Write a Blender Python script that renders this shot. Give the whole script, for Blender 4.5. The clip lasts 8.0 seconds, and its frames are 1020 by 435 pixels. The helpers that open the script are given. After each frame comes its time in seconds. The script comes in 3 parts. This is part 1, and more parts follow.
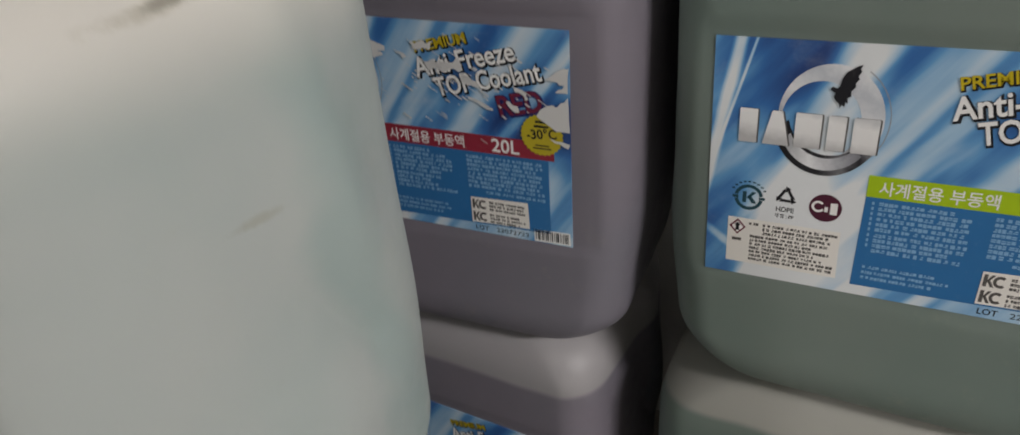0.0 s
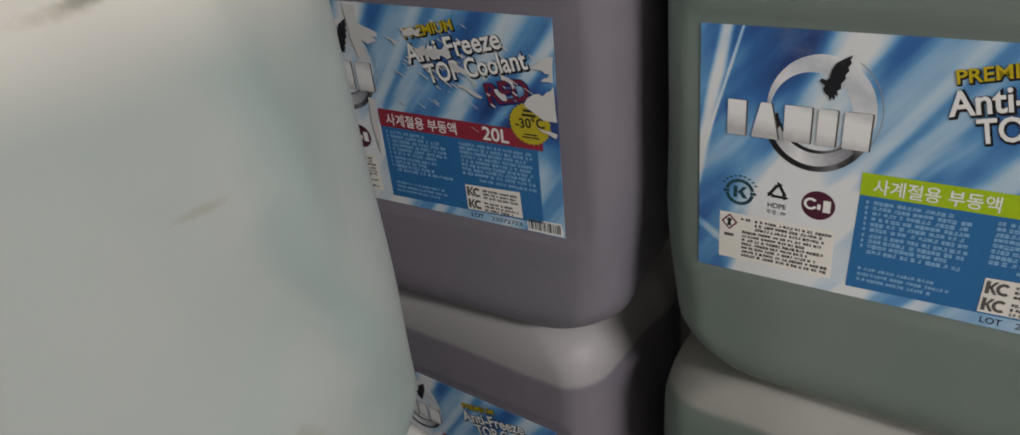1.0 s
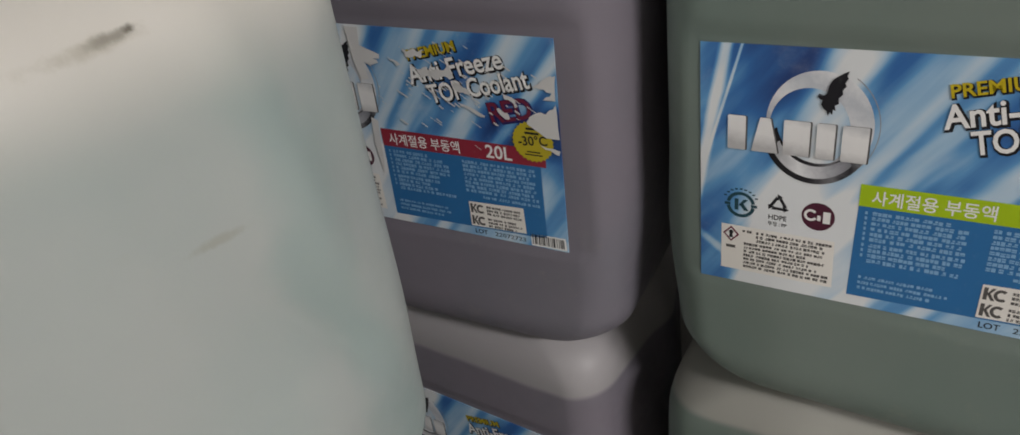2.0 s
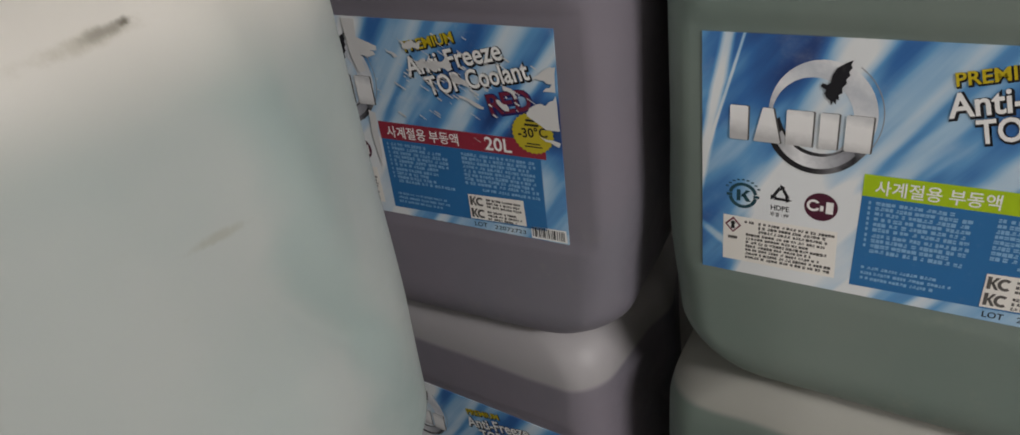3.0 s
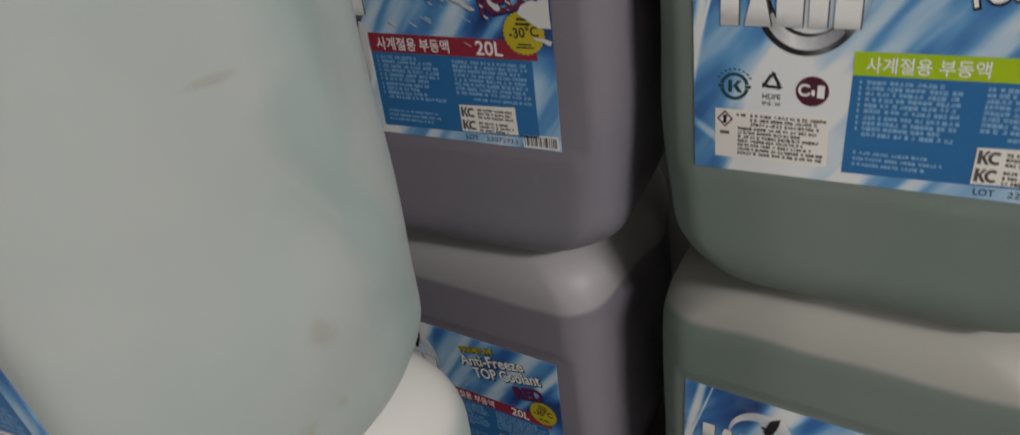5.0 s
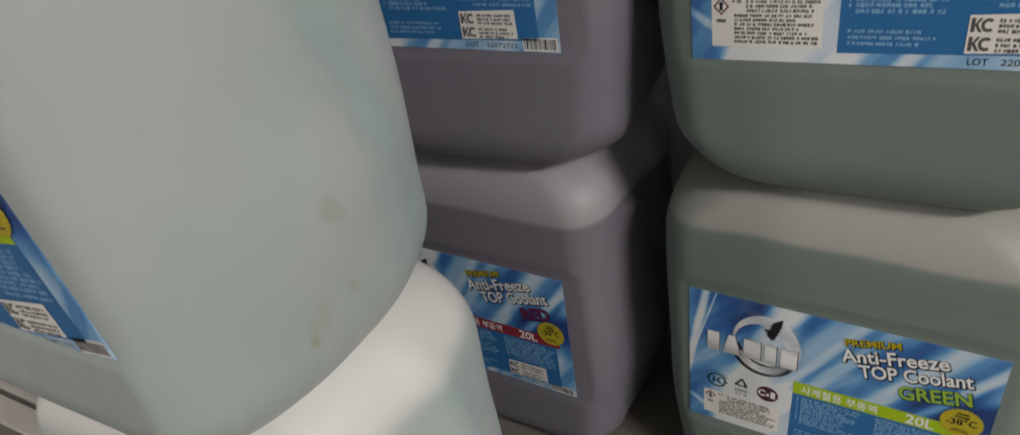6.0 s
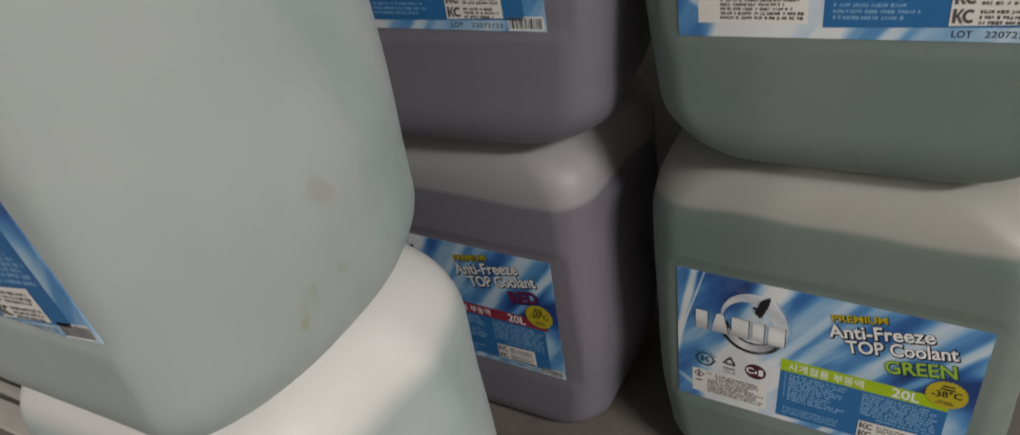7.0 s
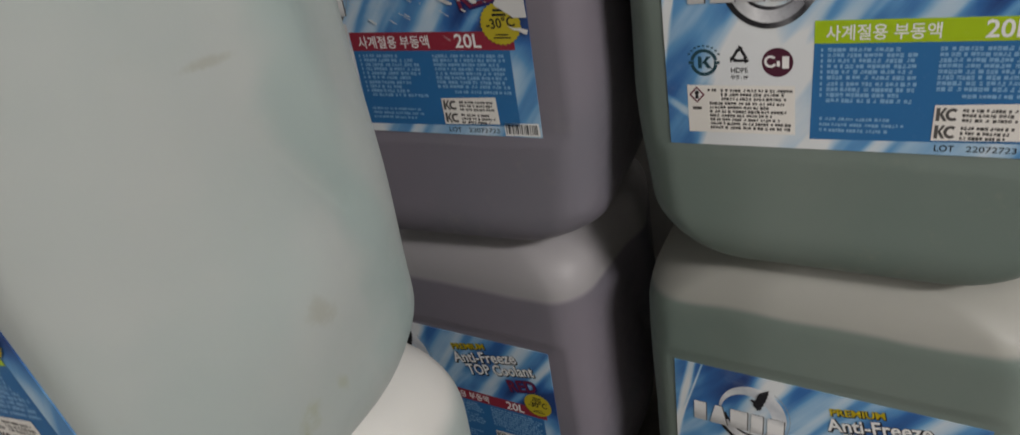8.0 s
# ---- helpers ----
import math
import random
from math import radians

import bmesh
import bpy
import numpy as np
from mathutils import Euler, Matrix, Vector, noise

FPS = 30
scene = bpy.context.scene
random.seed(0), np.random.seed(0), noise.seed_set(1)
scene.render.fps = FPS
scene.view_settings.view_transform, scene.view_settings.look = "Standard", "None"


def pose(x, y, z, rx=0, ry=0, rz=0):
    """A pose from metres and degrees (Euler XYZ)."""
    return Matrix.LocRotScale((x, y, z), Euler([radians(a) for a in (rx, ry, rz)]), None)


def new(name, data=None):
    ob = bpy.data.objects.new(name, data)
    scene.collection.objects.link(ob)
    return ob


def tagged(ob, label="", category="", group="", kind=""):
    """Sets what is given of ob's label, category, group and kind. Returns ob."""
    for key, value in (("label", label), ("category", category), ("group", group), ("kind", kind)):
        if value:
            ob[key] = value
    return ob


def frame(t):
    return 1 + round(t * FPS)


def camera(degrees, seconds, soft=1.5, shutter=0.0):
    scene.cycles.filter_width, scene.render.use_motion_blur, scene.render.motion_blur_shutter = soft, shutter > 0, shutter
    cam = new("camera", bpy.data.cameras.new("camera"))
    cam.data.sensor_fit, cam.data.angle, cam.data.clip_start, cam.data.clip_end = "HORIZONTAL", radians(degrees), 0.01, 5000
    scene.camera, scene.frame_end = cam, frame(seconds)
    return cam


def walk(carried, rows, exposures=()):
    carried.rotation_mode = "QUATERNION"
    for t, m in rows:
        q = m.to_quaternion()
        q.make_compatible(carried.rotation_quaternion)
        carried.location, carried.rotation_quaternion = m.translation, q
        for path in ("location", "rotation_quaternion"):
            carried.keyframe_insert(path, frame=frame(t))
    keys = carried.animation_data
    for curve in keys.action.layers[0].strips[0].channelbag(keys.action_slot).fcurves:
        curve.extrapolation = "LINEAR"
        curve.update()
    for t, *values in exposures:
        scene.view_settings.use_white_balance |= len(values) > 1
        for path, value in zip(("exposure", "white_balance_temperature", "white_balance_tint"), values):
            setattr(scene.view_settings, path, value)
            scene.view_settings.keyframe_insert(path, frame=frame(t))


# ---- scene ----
# ---- camera and its path ----
cam = camera(67.6, 8.0, soft=1.5, shutter=0.5)
PATH = [
    (0.0, 0.0873, -0.4041, 0.7399, 28.88, -31.18, -4.85),
    (0.2, 0.1032, -0.3882, 0.7386, 31.5, -32.45, -4.7),
    (0.5, 0.1216, -0.3739, 0.7376, 33.29, -32.38, -5.27),
    (1.0, 0.129, -0.3714, 0.7391, 35.37, -32.32, -7.04),
    (1.2, 0.1287, -0.3718, 0.7407, 35.3, -31.75, -7.1),
    (2.5, 0.1199, -0.3795, 0.7521, 34.13, -32.38, -8.13),
    (3.0, 0.1181, -0.3762, 0.7485, 34.03, -32.69, -8.1),
    (3.5, 0.1164, -0.3763, 0.7355, 33.86, -32.39, -7.56),
    (4.0, 0.119, -0.3768, 0.731, 33.69, -33.02, -8.35),
    (4.2, 0.1221, -0.3732, 0.7323, 34.44, -33.27, -8.97),
    (5.3, 0.1281, -0.4249, 0.6766, 31.77, -32.16, -8.68),
    (5.5, 0.133, -0.4298, 0.6681, 31.67, -33.07, -9.93),
    (6.0, 0.1377, -0.4445, 0.6555, 33.37, -33.78, -10.21),
    (6.5, 0.1365, -0.4521, 0.6426, 33.54, -35.3, -10.95),
    (7.0, 0.1345, -0.4482, 0.6495, 31.99, -34.71, -10.32),
    (7.5, 0.1351, -0.4444, 0.6648, 31.25, -32.2, -10.17),
    (8.0, 0.133, -0.4363, 0.6822, 30.84, -30.92, -10.18),
]
walk(cam, [(t, pose(x, y, z, 90 + pitch, 0, yaw) @ pose(0, 0, 0, 0, 0, roll)) for t, x, y, z, yaw, pitch, roll in PATH], exposures=[(0.0, 0.0), (8.0, 0.0)])

# ---- world and lamps ----
world = bpy.data.worlds.new("world")
scene.world = world
world.use_nodes = True
world.node_tree.nodes["Background"].inputs["Color"].default_value = (0.5, 0.55, 0.6, 1)
world.node_tree.nodes["Background"].inputs["Strength"].default_value = 0.05


def lamp(name, m, w, h, watts, colour):
    data = bpy.data.lights.new(name, "AREA")
    data.shape, data.size, data.size_y, data.energy, data.color = "RECTANGLE", w, h, watts, colour
    ob = new(name, data)
    ob.matrix_world = m
    return ob


TUBES = [(2.38, -1.16, 20, 96), (-1.4, -2.4, 58, 24)]
for x, y, turn, watts in TUBES:
    lamp("tube_glow", pose(x, y, 2.075, 0, 0, turn), 1.2, 0.14, watts, (1.0, 0.945, 0.935))


# ---- materials ----
class Nodes:
    """A node material with a Principled shader and short ways to add nodes."""

    def __init__(self, name, rough=0.5, metal=0.0):
        self.m = bpy.data.materials.new(name)
        self.m.use_nodes = True
        self.t = self.m.node_tree
        self.p = self.t.nodes["Principled BSDF"]
        self.p.inputs["Roughness"].default_value = rough
        self.p.inputs["Metallic"].default_value = metal

    def add(self, kind, **props):
        n = self.t.nodes.new(kind)
        for key, value in props.items():
            setattr(n, key, value)
        return n

    def put(self, socket, value):
        if isinstance(value, bpy.types.NodeSocket):
            self.t.links.new(value, socket)
        else:
            socket.default_value = value

    def coords(self, scale=(1, 1, 1), turn=(0, 0, 0), shift=(0, 0, 0)):
        turned, n = self.add("ShaderNodeMapping"), self.add("ShaderNodeMapping")
        self.put(turned.inputs["Vector"], self.add("ShaderNodeTexCoord").outputs["Object"])
        turned.inputs["Rotation"].default_value = [radians(a) for a in turn]
        self.put(n.inputs["Vector"], turned.outputs[0])
        n.inputs["Scale"].default_value, n.inputs["Location"].default_value = scale, shift
        return n.outputs[0]

    def noise(self, scale, detail=4.0, rough=0.55, vector=None, warp=0.0):
        n = self.add("ShaderNodeTexNoise")
        n.inputs["Scale"].default_value, n.inputs["Detail"].default_value = scale, detail
        n.inputs["Roughness"].default_value, n.inputs["Distortion"].default_value = rough, warp
        self.put(n.inputs["Vector"], vector if vector else self.coords())
        return n.outputs["Fac"]

    def ramp(self, value, stops):
        n = self.add("ShaderNodeValToRGB")
        while len(n.color_ramp.elements) < len(stops):
            n.color_ramp.elements.new(0.5)
        for e, (at, c) in zip(n.color_ramp.elements, stops):
            e.position, e.color = at, (*c, 1) if len(c) == 3 else c
        self.put(n.inputs[0], value)
        return n.outputs[0]

    def span(self, value, a, b, c=0.0, d=1.0, smooth=True):
        n = self.add("ShaderNodeMapRange", interpolation_type="SMOOTHSTEP" if smooth else "LINEAR")
        for k, v in enumerate((value, a, b, c, d)):
            self.put(n.inputs[k], v)
        return n.outputs[0]

    def math(self, op, a, b=0.0):
        n = self.add("ShaderNodeMath", operation=op)
        self.put(n.inputs[0], a)
        self.put(n.inputs[1], b)
        return n.outputs[0]

    def mix(self, f, a, b):
        n = self.add("ShaderNodeMix", data_type="RGBA")
        self.put(n.inputs[0], f)
        self.put(n.inputs[6], (*a, 1) if isinstance(a, tuple) else a)
        self.put(n.inputs[7], (*b, 1) if isinstance(b, tuple) else b)
        return n.outputs[2]

    def xyz(self):
        n = self.add("ShaderNodeSeparateXYZ")
        self.put(n.inputs[0], self.add("ShaderNodeTexCoord").outputs["Object"])
        return n.outputs

    def bump(self, height, strength, distance):
        n = self.add("ShaderNodeBump")
        n.inputs["Strength"].default_value, n.inputs["Distance"].default_value = strength, distance
        self.put(n.inputs["Height"], height)
        self.put(self.p.inputs["Normal"], n.outputs[0])

    def colour(self, value):
        self.put(self.p.inputs["Base Color"], (*value, 1) if isinstance(value, tuple) else value)
        return self


def plastic(name, filled, empty, level, grime=0.25, stains=(), soft=0.004, edge=0.35):
    """Milky polyethylene: tinted where coolant stands behind the wall, paler above the liquid's surface. stains: scuffs on the side
    that faces +x, by their place along it and up it, half length, half width, slope, strength and colour."""
    n = Nodes(name, 0.42)
    x, y, z = n.xyz()
    line = n.math("ADD", z, n.span(n.noise(9, 2), 0.3, 0.7, -0.002, 0.002))
    above = n.span(line, level - soft, level + soft * 1.4)
    deep = (filled[0] * 0.88, filled[1] * 0.94, filled[2] * 0.94)
    body = n.mix(n.span(n.noise(7, 3), 0.35, 0.7), filled, deep)
    # darker teal along the groove beside the rear corner: coolant tint plus painted shade
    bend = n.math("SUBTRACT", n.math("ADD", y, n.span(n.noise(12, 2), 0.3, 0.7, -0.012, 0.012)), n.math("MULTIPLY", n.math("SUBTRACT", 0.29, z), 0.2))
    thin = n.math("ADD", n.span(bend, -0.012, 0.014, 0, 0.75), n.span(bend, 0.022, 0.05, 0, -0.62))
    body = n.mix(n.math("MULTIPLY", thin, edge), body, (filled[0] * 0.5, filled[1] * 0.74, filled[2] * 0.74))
    base = n.mix(above, body, empty)
    dirt = n.span(n.noise(34, 6, 0.7), 0.56, 0.8, 0, grime)
    patch = n.math("MULTIPLY", dirt, n.span(n.noise(5, 2), 0.45, 0.65))
    base = n.mix(patch, base, (0.36, 0.34, 0.25))
    ragged = n.noise(75, 5, 0.65)
    for sy, sz, long, wide, slope, power, hue in stains:
        c, s = math.cos(radians(slope)), math.sin(radians(slope))
        dy, dz = n.math("SUBTRACT", y, sy), n.math("SUBTRACT", z, sz)
        u = n.math("ADD", n.math("MULTIPLY", dy, c / long), n.math("MULTIPLY", dz, s / long))
        v = n.math("ADD", n.math("MULTIPLY", dy, -s / wide), n.math("MULTIPLY", dz, c / wide))
        far = n.math("SQRT", n.math("ADD", n.math("MULTIPLY", u, u), n.math("MULTIPLY", v, v)))
        spot = n.span(n.math("ADD", far, n.span(ragged, 0.3, 0.7, -0.35, 0.35)), 0.0, 1.1, power * 0.8, 0)
        spot = n.math("MULTIPLY", spot, n.math("GREATER_THAN", x, 0.05))
        base = n.mix(spot, base, STAIN_COLOURS[hue])
    n.colour(base)
    n.put(n.p.inputs["Roughness"], n.span(n.noise(60, 4), 0.3, 0.7, 0.42, 0.56))
    n.p.inputs["Subsurface Weight"].default_value = 0.25
    n.p.inputs["Subsurface Radius"].default_value = (0.012, 0.012, 0.011)
    n.p.inputs["Subsurface Scale"].default_value = 0.6
    n.p.inputs["Specular IOR Level"].default_value = 0.36
    fine = n.math("ADD", n.math("MULTIPLY", n.noise(700, 3), 0.12), n.noise(26, 3))
    n.bump(fine, 0.12, 0.002)
    return n.m


def ink(name, colour, rough=0.38, wear=0.12):
    n = Nodes(name, rough)
    worn = n.span(n.noise(160, 5, 0.7), 0.55, 0.8, 0, wear)
    n.colour(n.mix(worn, colour, tuple(min(1, c * 0.6 + 0.25) for c in colour)))
    n.p.inputs["Specular IOR Level"].default_value = 0.35
    return n.m


BEAMS = [(14, 0, 3, -60, 5, 0.42), (22, 0, 6, -58, 1.3, 0.3), (77, 0, 54, -75, 19, 0.4), (131, 0, 88, -66, 6, 0.15), (118, 0, 84, -62, 15, 0.14),
         (150, 0, 95, -80, 9, 0.16), (196, 0, 140, -76, 12, 0.24), (222, -8, 176, -72, 7, 0.26), (0, -120, 40, -150, 4, 0.2)]
STAINS = [
    (-0.024, 0.3308, 0.026, 0.0034, 3.0, 0.42, 1),
    (-0.0166, 0.3317, 0.0106, 0.0024, 3.5, 0.6, 0),
    (-0.01, 0.3326, 0.0027, 0.002, 1.1, 1.0, 0),
    (-0.0116, 0.2465, 0.017, 0.0026, -5.4, 0.42, 1),
    (-0.0031, 0.1124, 0.0167, 0.008, -60.5, 0.4, 1),
    (0.0011, 0.0596, 0.0077, 0.004, -71.8, 0.4, 2),
    (-0.0299, 0.0561, 0.0136, 0.006, -100.8, 0.5, 2),
    (-0.0314, 0.0475, 0.0065, 0.004, -82.1, 0.6, 2),
    (-0.0219, 0.0597, 0.0118, 0.006, -90.2, 0.5, 2),
]
STAIN_COLOURS = [(0.09, 0.08, 0.055), (0.25, 0.225, 0.14), (0.29, 0.295, 0.14)]


def printed_sky(name, seed, grey=0.0):
    """The label's paper: streaks of light on blue, running up to the right, white behind the emblem."""
    n = Nodes(name, 0.36)
    n.p.inputs["Specular IOR Level"].default_value = 0.4
    out = n.xyz()
    x, y = out[0], out[1]
    streak = n.noise(1.0, 3, 0.5, n.coords((9, 95, 1), (0, 0, -54), (seed, 0, 0)), 0.35)
    broad = n.noise(1.0, 2, 0.5, n.coords((9, 34, 1), (0, 0, -50), (seed * 2.3, 4, 0)), 0.5)
    value = n.math("ADD", n.math("MULTIPLY", streak, 0.24), n.math("MULTIPLY", broad, 0.74))
    # beams of light, each along a line across the label (millimetres), with its half width and strength
    for ax, ay, bx, by, wide, power in BEAMS:
        run = math.hypot(bx - ax, by - ay)
        nx, ny = -(by - ay) / run, (bx - ax) / run
        d = n.math("ADD", n.math("MULTIPLY", x, nx * 1000), n.math("MULTIPLY", y, ny * 1000))
        d = n.math("ABSOLUTE", n.math("SUBTRACT", d, ax * nx + ay * ny))
        value = n.math("ADD", value, n.span(d, wide * 0.15, wide, power, 0))
    foot = n.math("MULTIPLY", n.span(y, -0.06, -0.1), n.span(x, 0.012, 0.04))
    foot = n.math("MULTIPLY", foot, n.span(x, 0.083, 0.1, 1, 0))
    dark = n.math("MULTIPLY", n.span(y, -0.05, -0.002), n.math("MULTIPLY", n.span(x, 0.02, 0.03), n.span(x, 0.056, 0.074, 1, 0)))
    dark2 = n.math("MULTIPLY", n.math("MULTIPLY", n.span(y, -0.084, -0.07), n.span(y, -0.055, -0.035, 1, 0)), n.span(x, 0.15, 0.175))
    strip = n.math("MULTIPLY", n.span(x, 0.2035, 0.206), n.span(y, -0.1, -0.075, 1, 0))
    value = n.math("ADD", value, n.math("MULTIPLY", foot, 0.34))
    value = n.math("SUBTRACT", value, n.math("MULTIPLY", dark, 0.1))
    value = n.math("SUBTRACT", value, n.math("MULTIPLY", dark2, 0.22))
    value = n.math("ADD", value, n.math("MULTIPLY", strip, 0.12))
    value = n.math("ADD", value, n.math("MULTIPLY", n.span(y, -0.138, -0.1405), n.span(x, 0.08, 0.09, 0, 0.06)))
    c = n.ramp(value, [(0.24, (0.018, 0.05, 0.18)), (0.42, (0.035, 0.14, 0.38)), (0.55, (0.11, 0.3, 0.55)), (0.68, (0.36, 0.53, 0.68)), (0.88, (0.7, 0.73, 0.74))])
    fade = n.span(n.noise(38, 5, 0.7, n.coords(shift=(seed, seed, 0))), 0.5, 0.85, 0, 0.15 + grey)
    n.bump(n.noise(55, 3), 0.1, 0.002)
    n.colour(n.mix(fade, c, (0.6, 0.62, 0.62)))
    return n.m


def graded(name, turn, stops, start, end):
    """Ink that runs from one tone to another across the label, from start to end millimetres along a direction."""
    n = Nodes(name, 0.38)
    x, y, z = n.xyz()
    along = n.math("ADD", n.math("MULTIPLY", x, 1000 * math.cos(radians(turn))), n.math("MULTIPLY", y, 1000 * math.sin(radians(turn))))
    run = n.math("ADD", n.span(along, start, end, smooth=False), n.span(n.noise(160, 5, 0.7), 0.4, 0.7, -0.04, 0.04))
    n.colour(n.ramp(run, stops))
    n.p.inputs["Specular IOR Level"].default_value = 0.35
    return n.m


def concrete():
    n = Nodes("worn_concrete", 0.72)
    c = n.ramp(n.noise(5, 8, 0.65), [(0.3, (0.1, 0.09, 0.075)), (0.7, (0.2, 0.185, 0.16))])
    spots = n.span(n.noise(90, 4, 0.7), 0.62, 0.72)
    n.colour(n.mix(n.math("MULTIPLY", spots, 0.5), c, (0.32, 0.3, 0.27)))
    n.bump(n.noise(160, 6, 0.7), 0.3, 0.003)
    return n.m


def paint(name, colour):
    n = Nodes(name, 0.7)
    n.colour(n.mix(n.span(n.noise(3, 6, 0.6), 0.35, 0.75), colour, tuple(c * 0.82 for c in colour)))
    n.bump(n.noise(220, 4), 0.15, 0.002)
    return n.m


def glow(name, colour, strength):
    n = Nodes(name, 0.4)
    n.p.inputs["Emission Color"].default_value, n.p.inputs["Emission Strength"].default_value = (*colour, 1), strength
    return n.m


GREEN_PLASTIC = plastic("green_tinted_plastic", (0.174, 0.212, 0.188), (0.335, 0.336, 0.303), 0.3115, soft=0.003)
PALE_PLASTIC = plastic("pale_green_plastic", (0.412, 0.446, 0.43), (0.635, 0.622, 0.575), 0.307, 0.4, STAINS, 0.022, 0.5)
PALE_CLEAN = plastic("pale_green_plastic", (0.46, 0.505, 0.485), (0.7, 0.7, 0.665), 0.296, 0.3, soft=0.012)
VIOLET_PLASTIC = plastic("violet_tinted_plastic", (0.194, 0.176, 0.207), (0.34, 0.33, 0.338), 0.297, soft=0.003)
PALE_RING = graded("pale_ring_ink", 62, [(0.0, (0.1, 0.1, 0.12)), (0.3, (0.42, 0.43, 0.46)), (0.55, (0.72, 0.73, 0.74)), (0.8, (0.5, 0.53, 0.57)), (1.0, (0.74, 0.75, 0.76))], -36, 22)
DARK_RING = graded("dark_ring_ink", 0, [(0.0, (0.008, 0.008, 0.01)), (0.45, (0.02, 0.02, 0.024)), (0.62, (0.16, 0.16, 0.17)), (0.75, (0.02, 0.02, 0.024)), (1.0, (0.3, 0.31, 0.33))], 32, 92)
SILVER_RING = graded("silver_ring_ink", 0, [(0.0, (0.2, 0.21, 0.23)), (0.35, (0.75, 0.76, 0.77)), (0.7, (0.35, 0.36, 0.39)), (1.0, (0.05, 0.05, 0.06))], 36, 84)
EMBLEM_INK = graded("emblem_white", 84, [(0.0, (0.46, 0.46, 0.46)), (0.35, (0.74, 0.74, 0.73)), (0.75, (0.78, 0.78, 0.77)), (1.0, (0.55, 0.56, 0.57))], -54, -32)
WHITE_INK = ink("white_ink", (0.78, 0.78, 0.76))
PAPER = ink("bare_paper", (0.6, 0.6, 0.59), 0.75)
PANEL = ink("cream_panel", (0.76, 0.74, 0.69))
BLACK_INK = ink("black_ink", (0.012, 0.012, 0.016))
GREY_INK = ink("grey_ink", (0.3, 0.31, 0.33))
DIM_INK = ink("dim_ink", (0.1, 0.095, 0.09))
YELLOW_INK = ink("yellow_ink", (0.5, 0.39, 0.012))
GOLD_INK = ink("gold_ink", (0.46, 0.38, 0.02))
LIME_INK = ink("lime_ink", (0.36, 0.52, 0.01))
LIME_TEXT = ink("lime_lettering", (0.3, 0.47, 0.05))
RED_BAND = ink("red_band_ink", (0.27, 0.025, 0.045))
RED_INK = ink("red_ink", (0.15, 0.018, 0.045))
BLUE_INK = ink("blue_panel_ink", (0.026, 0.145, 0.35))
SKY_INK = ink("pale_blue_ink", (0.2, 0.38, 0.59))
NAVY_INK = ink("navy_ink", (0.02, 0.02, 0.12))
MAROON_INK = ink("maroon_ink", (0.07, 0.012, 0.03))
TEAL_INK = ink("dark_teal_ink", (0.015, 0.06, 0.08))
CONCRETE = concrete()
WALL_PAINT = paint("grey_wall_paint", (0.55, 0.55, 0.53))
CEILING_PAINT = paint("white_ceiling_paint", (0.7, 0.7, 0.68))
CARD = paint("pale_cardboard", (0.6, 0.57, 0.52))
DARK_PLASTIC = paint("dark_grey_plastic", (0.04, 0.04, 0.043))
STEEL = paint("white_enamel", (0.75, 0.75, 0.73))
TUBE = glow("lit_tube", (1.0, 0.97, 0.9), 3.0)


# ---- mesh helpers ----
def part(name, bm, material, parent=None, label=""):
    me = bpy.data.meshes.new(name)
    bm.to_mesh(me)
    bm.free()
    me.materials.append(material)
    ob = new(name, me)
    ob.parent = parent
    return tagged(ob, label)


def smooth(ob):
    for p in ob.data.polygons:
        p.use_smooth = True
    return ob


def box(bm, x0, y0, z0, x1, y1, z1, bevel=0.0):
    made = bmesh.ops.create_cube(bm, size=1.0, matrix=Matrix.Translation(((x0 + x1) / 2, (y0 + y1) / 2, (z0 + z1) / 2)) @ Matrix.Diagonal((x1 - x0, y1 - y0, z1 - z0, 1)))
    if bevel:
        edges = list({e for v in made["verts"] for e in v.link_edges})
        bmesh.ops.bevel(bm, geom=edges, offset=bevel, segments=2, affect="EDGES", profile=0.5)
    return bm


def step(x, a, b):
    k = min(1.0, max(0.0, (x - a) / (b - a)))
    return k * k * (3 - 2 * k)


# ---- the room ----
def slab(name, x0, y0, z0, x1, y1, z1, material, label, category):
    return tagged(part(name, box(bmesh.new(), x0, y0, z0, x1, y1, z1), material), label, category, kind="structure")


slab("floor", -2.2, -3.6, -0.12, 3.4, 0.5, 0.0, CONCRETE, "worn grey-brown concrete storeroom floor with specks", "floor")
slab("wall_north", -2.2, 0.3, 0.0, 3.4, 0.5, 2.3, WALL_PAINT, "plain grey painted wall behind the cans", "wall")
slab("wall_south", -2.2, -3.8, 0.0, 3.4, -3.6, 2.3, WALL_PAINT, "plain grey painted storeroom wall", "wall")
slab("wall_west", -2.4, -3.8, 0.0, -2.2, 0.5, 2.3, WALL_PAINT, "plain grey painted storeroom side wall", "wall")
slab("wall_east", 3.4, -3.8, 0.0, 3.6, 0.5, 2.3, WALL_PAINT, "plain grey painted storeroom side wall", "wall")
